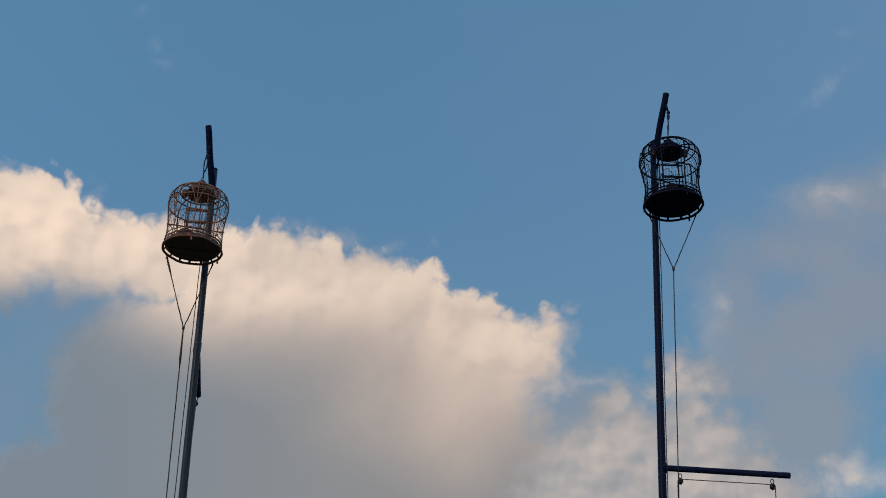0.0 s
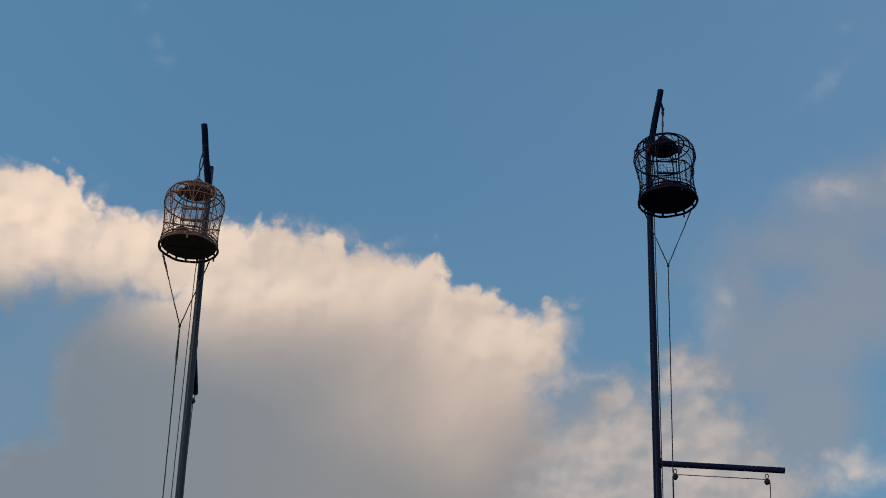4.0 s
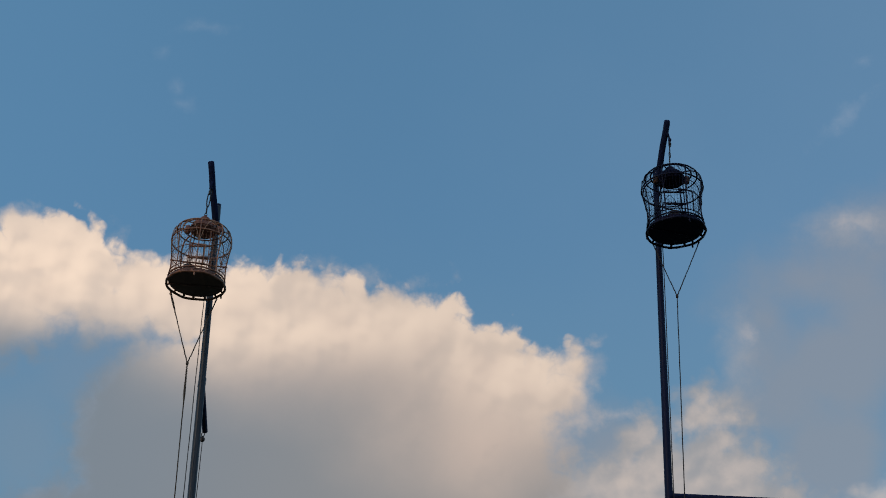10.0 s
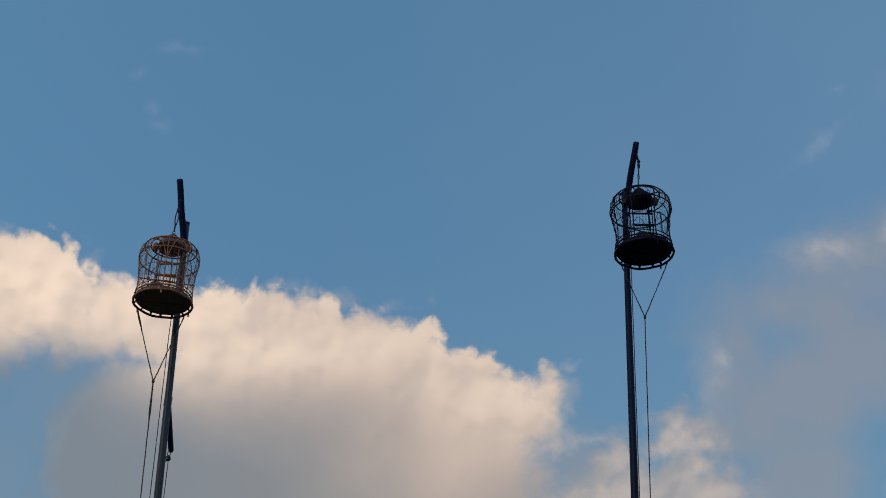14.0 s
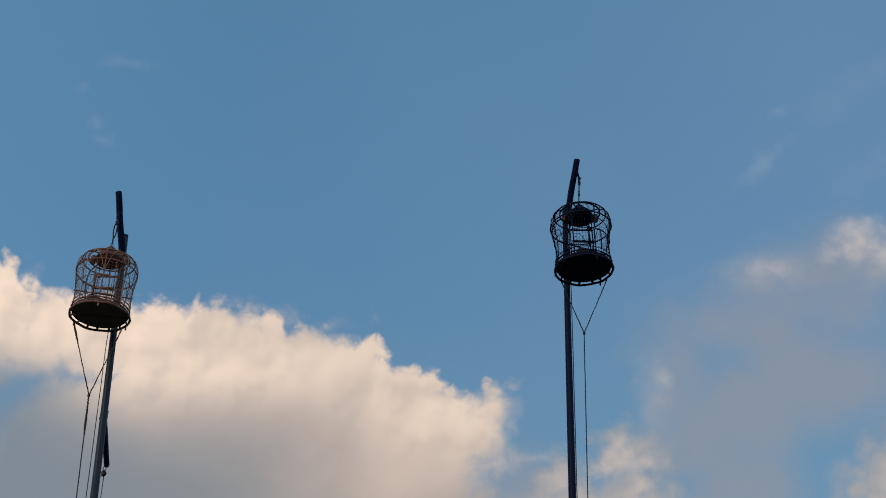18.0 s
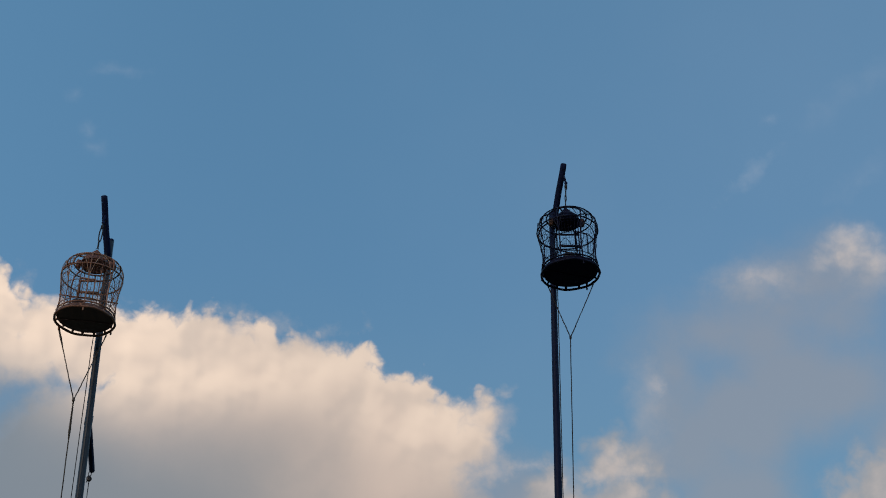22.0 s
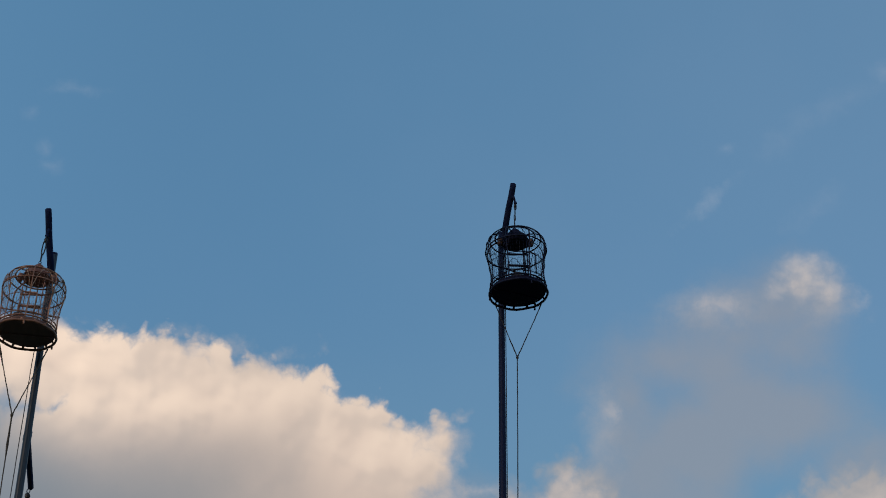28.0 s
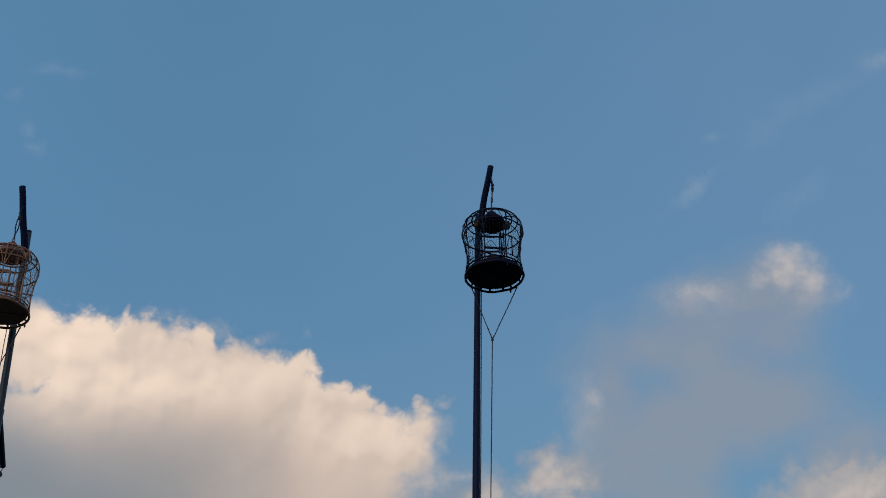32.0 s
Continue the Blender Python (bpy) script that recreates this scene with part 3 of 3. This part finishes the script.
# ---------------------------------------------------------------- hangers, ropes, pulleys
def link(length, width, wire, at, quarter):
    pts = []
    for k in range(16):
        a = 2 * math.pi * k / 16
        x, z = width / 2 * math.cos(a), (length / 2) * math.sin(a)
        pts.append((x, 0, z) if quarter else (0, x, z))
    return [Vector(p) + Vector(at) for p in pts], wire


def hanger(arm, top, bottom, links, label):
    """Links and a snap hook that carry a cage from its pole's arm."""
    arm, top, bottom = Vector(arm), Vector(top), Vector(bottom)
    ob = thing("cage_hanger", bottom, label, "hanger", "cage hangers")
    z = 0.0
    for n, (length, width, wire) in enumerate(links):
        pts, r = link(length, width, wire, (top - bottom) * ((z + length / 2) / max((top - bottom).length, 0.01)), n % 2)
        part("chain_link", tube(pts, r, 8, True), IRON, ob)
        z += length * 0.86
    part("swivel", lathe([(0, 0), (0.008, 0.002), (0.011, 0.012), (0.008, 0.022), (0, 0.024)], 12), IRON, ob).location = (top - bottom) * 0.8
    part("bracket", tube([arm - bottom, (arm - bottom).lerp(top - bottom, 0.6) + Vector((0, 0, 0.004)), top - bottom], lambda t: 0.011 - 0.005 * t, 8), DARK_WOOD, ob)
    part("hook_ball", lathe([(0, -0.013), (0.009, -0.009), (0.0125, 0), (0.009, 0.009), (0, 0.013)], 12), DARK_WOOD, ob).location = top - bottom
    return ob


hanger((-1.618, 7.70, 6.615), CAGE_LEFT + Vector((-0.004, 0, 0.745)), over(CAGE_LEFT, LEAN_LEFT, 0.54),
       [(0.06, 0.012, 0.0042), (0.12, 0.020, 0.0042), (0.05, 0.014, 0.005)], "long iron snap hook and swivel above a bird cage")
hanger((1.468, 7.65, 7.175), CAGE_RIGHT + Vector((-0.012, 0, 0.745)), over(CAGE_RIGHT, LEAN_RIGHT, 0.54),
       [(0.06, 0.009, 0.0036), (0.05, 0.009, 0.0036), (0.06, 0.009, 0.0036), (0.05, 0.012, 0.0045)], "short dark iron chain above a bird cage")


def twist(pts, radius, knots=(), lay=0.0):
    return tube(pts, lambda t: radius * (1 + sum(k[1] * math.exp(-((t - k[0]) / k[2]) ** 2) for k in knots)) * (1 + lay * math.sin(t * 160)), 7)


def bridle(cage, near_turns, vee, foot, radius, mat, label, thick=None):
    """The line that steadies a cage: two strands from its foot ring to a knot, then one line down."""
    ob = thing("steadying_rope", vee, label, "rope", "steadying ropes")
    vee, foot = Vector(vee), Vector(foot)
    for k, turn in enumerate(near_turns):
        a = cage + Vector((0.196 * math.cos(radians(turn)), 0.196 * math.sin(radians(turn)), -0.016))
        pts = line(a - vee, (0, 0, 0), 24, sag=0.004, wave=0.0012, seed=k)
        part("strand", twist(pts, radius, [(0.02, 1.0, 0.02)] + ([(0.14, 0.8, 0.10)] if thick and not k else []), 0.1), mat, ob)
    part("knot", lathe([(0, -0.018), (radius * 1.8, -0.014), (radius * 2.6, -0.004), (radius * 2.2, 0.008), (0, 0.016)], 12), mat, ob)
    low = foot - vee
    drop = line((0, 0, 0), low, 60, wave=0.0006, seed=9)
    part("down_line", twist(drop, radius, [(0.03, 0.7, 0.012), (0.048, 1.0, 0.012)] if thick else [], 0.06), mat, ob)
    if thick:
        part("lashing", tube([low * (0.004 + 0.046 * k / 30) + Vector((0.0026 * math.sin(k * 2.3), 0.0026 * math.cos(k * 2.3), 0)) for k in range(31)], 0.0046, 6), mat, ob)
    return ob


bridle(CAGE_LEFT, (154, 53), (-1.585, 7.67, 5.203), (-1.385, 7.90, 1.15), 0.0036, ROPE_BROWN, "brown rope bridle tied under a bird cage", True)
bridle(CAGE_RIGHT, (134, 30), (1.497, 7.67, 5.853), (1.476, 7.80, 1.15), 0.0034, ROPE_DARK, "thin dark rope bridle tied under a bird cage")


def halyard(pts, radius, mat, label):
    ob = thing("hoisting_rope", pts[-1], label, "rope", "hoisting ropes")
    base, out = Vector(pts[-1]), []
    for a, b in zip(pts, pts[1:]):
        out += line(Vector(a) - base, Vector(b) - base, 20, wave=0.0005, seed=len(out))[: -1 if b is not pts[-1] else None]
    part("line", tube(out, radius, 6), mat, ob)
    return ob


halyard([(-1.617, 7.70, 6.565), (-1.600, 7.85, 6.40), (-1.592, 7.87, 6.2), (-1.583, 7.87, 5.685), (-1.511, 7.87, 4.184), (-1.355, 7.90, 1.1)], 0.0028, ROPE_DARK,
        "thin dark hoisting rope beside a leaning pole")
halyard([(1.464, 7.68, 7.115), (1.446, 7.84, 6.93), (1.450, 7.87, 6.7), (1.453, 7.87, 6.2), (1.455, 7.87, 4.376), (1.465, 7.90, 1.1)], 0.003, ROPE_DARK,
        "thin dark hoisting rope beside an upright pole")


def pulley(at, label):
    """A small wheel between two cheeks under a ring."""
    ob = thing("pulley", at, label, "pulley", "rope pulleys")
    part("ring", tube([Vector((0.010 * math.cos(a), 0, 0.038 + 0.015 * math.sin(a))) for a in [2 * math.pi * k / 14 for k in range(14)]], 0.003, 6, True), IRON, ob)
    wheel = part("wheel", lathe([(0, -0.006), (0.016, -0.006), (0.016, -0.003), (0.012, 0), (0.016, 0.003), (0.016, 0.006), (0, 0.006)], 20), IRON, ob)
    wheel.rotation_euler = (math.pi / 2, 0, 0)
    part("axle", lathe([(0, -0.013), (0.004, -0.013), (0.004, 0.013), (0, 0.013)], 10), IRON, wheel)
    for y in (-0.009, 0.009):
        c = part("cheek", lathe([(0, -0.0018), (0.013, -0.0018), (0.0175, 0), (0.013, 0.0018), (0, 0.0018)], 16), IRON, ob)
        c.location, c.rotation_euler = (0, y, 0.004), (math.pi / 2, 0, 0)
    return ob


ARM_Y = 7.94
pulley((1.548, ARM_Y, 4.504), "small black rope pulley hooked under a side arm")
pulley((2.118, ARM_Y, 4.507), "small black rope pulley hooked under a side arm")
halyard([(1.530, ARM_Y, 4.30), (1.532, ARM_Y, 4.506), (1.548, ARM_Y, 4.522), (2.118, ARM_Y, 4.525), (2.135, ARM_Y, 4.50), (2.130, ARM_Y, 4.30), (2.11, ARM_Y, 0.02)], 0.003,
        ROPE_DARK, "thin dark rope running over two pulleys")
pulley((-1.624, 8.70, 5.131), "small black rope pulley hooked under a side arm")
halyard([(-1.640, 8.70, 5.106), (-1.624, 8.70, 5.151), (-1.620, 8.70, 5.096), (-1.597, 8.70, 4.477), (-1.41, 8.70, 0.02)], 0.003, ROPE_DARK, "thin dark rope hanging from a side arm pulley")
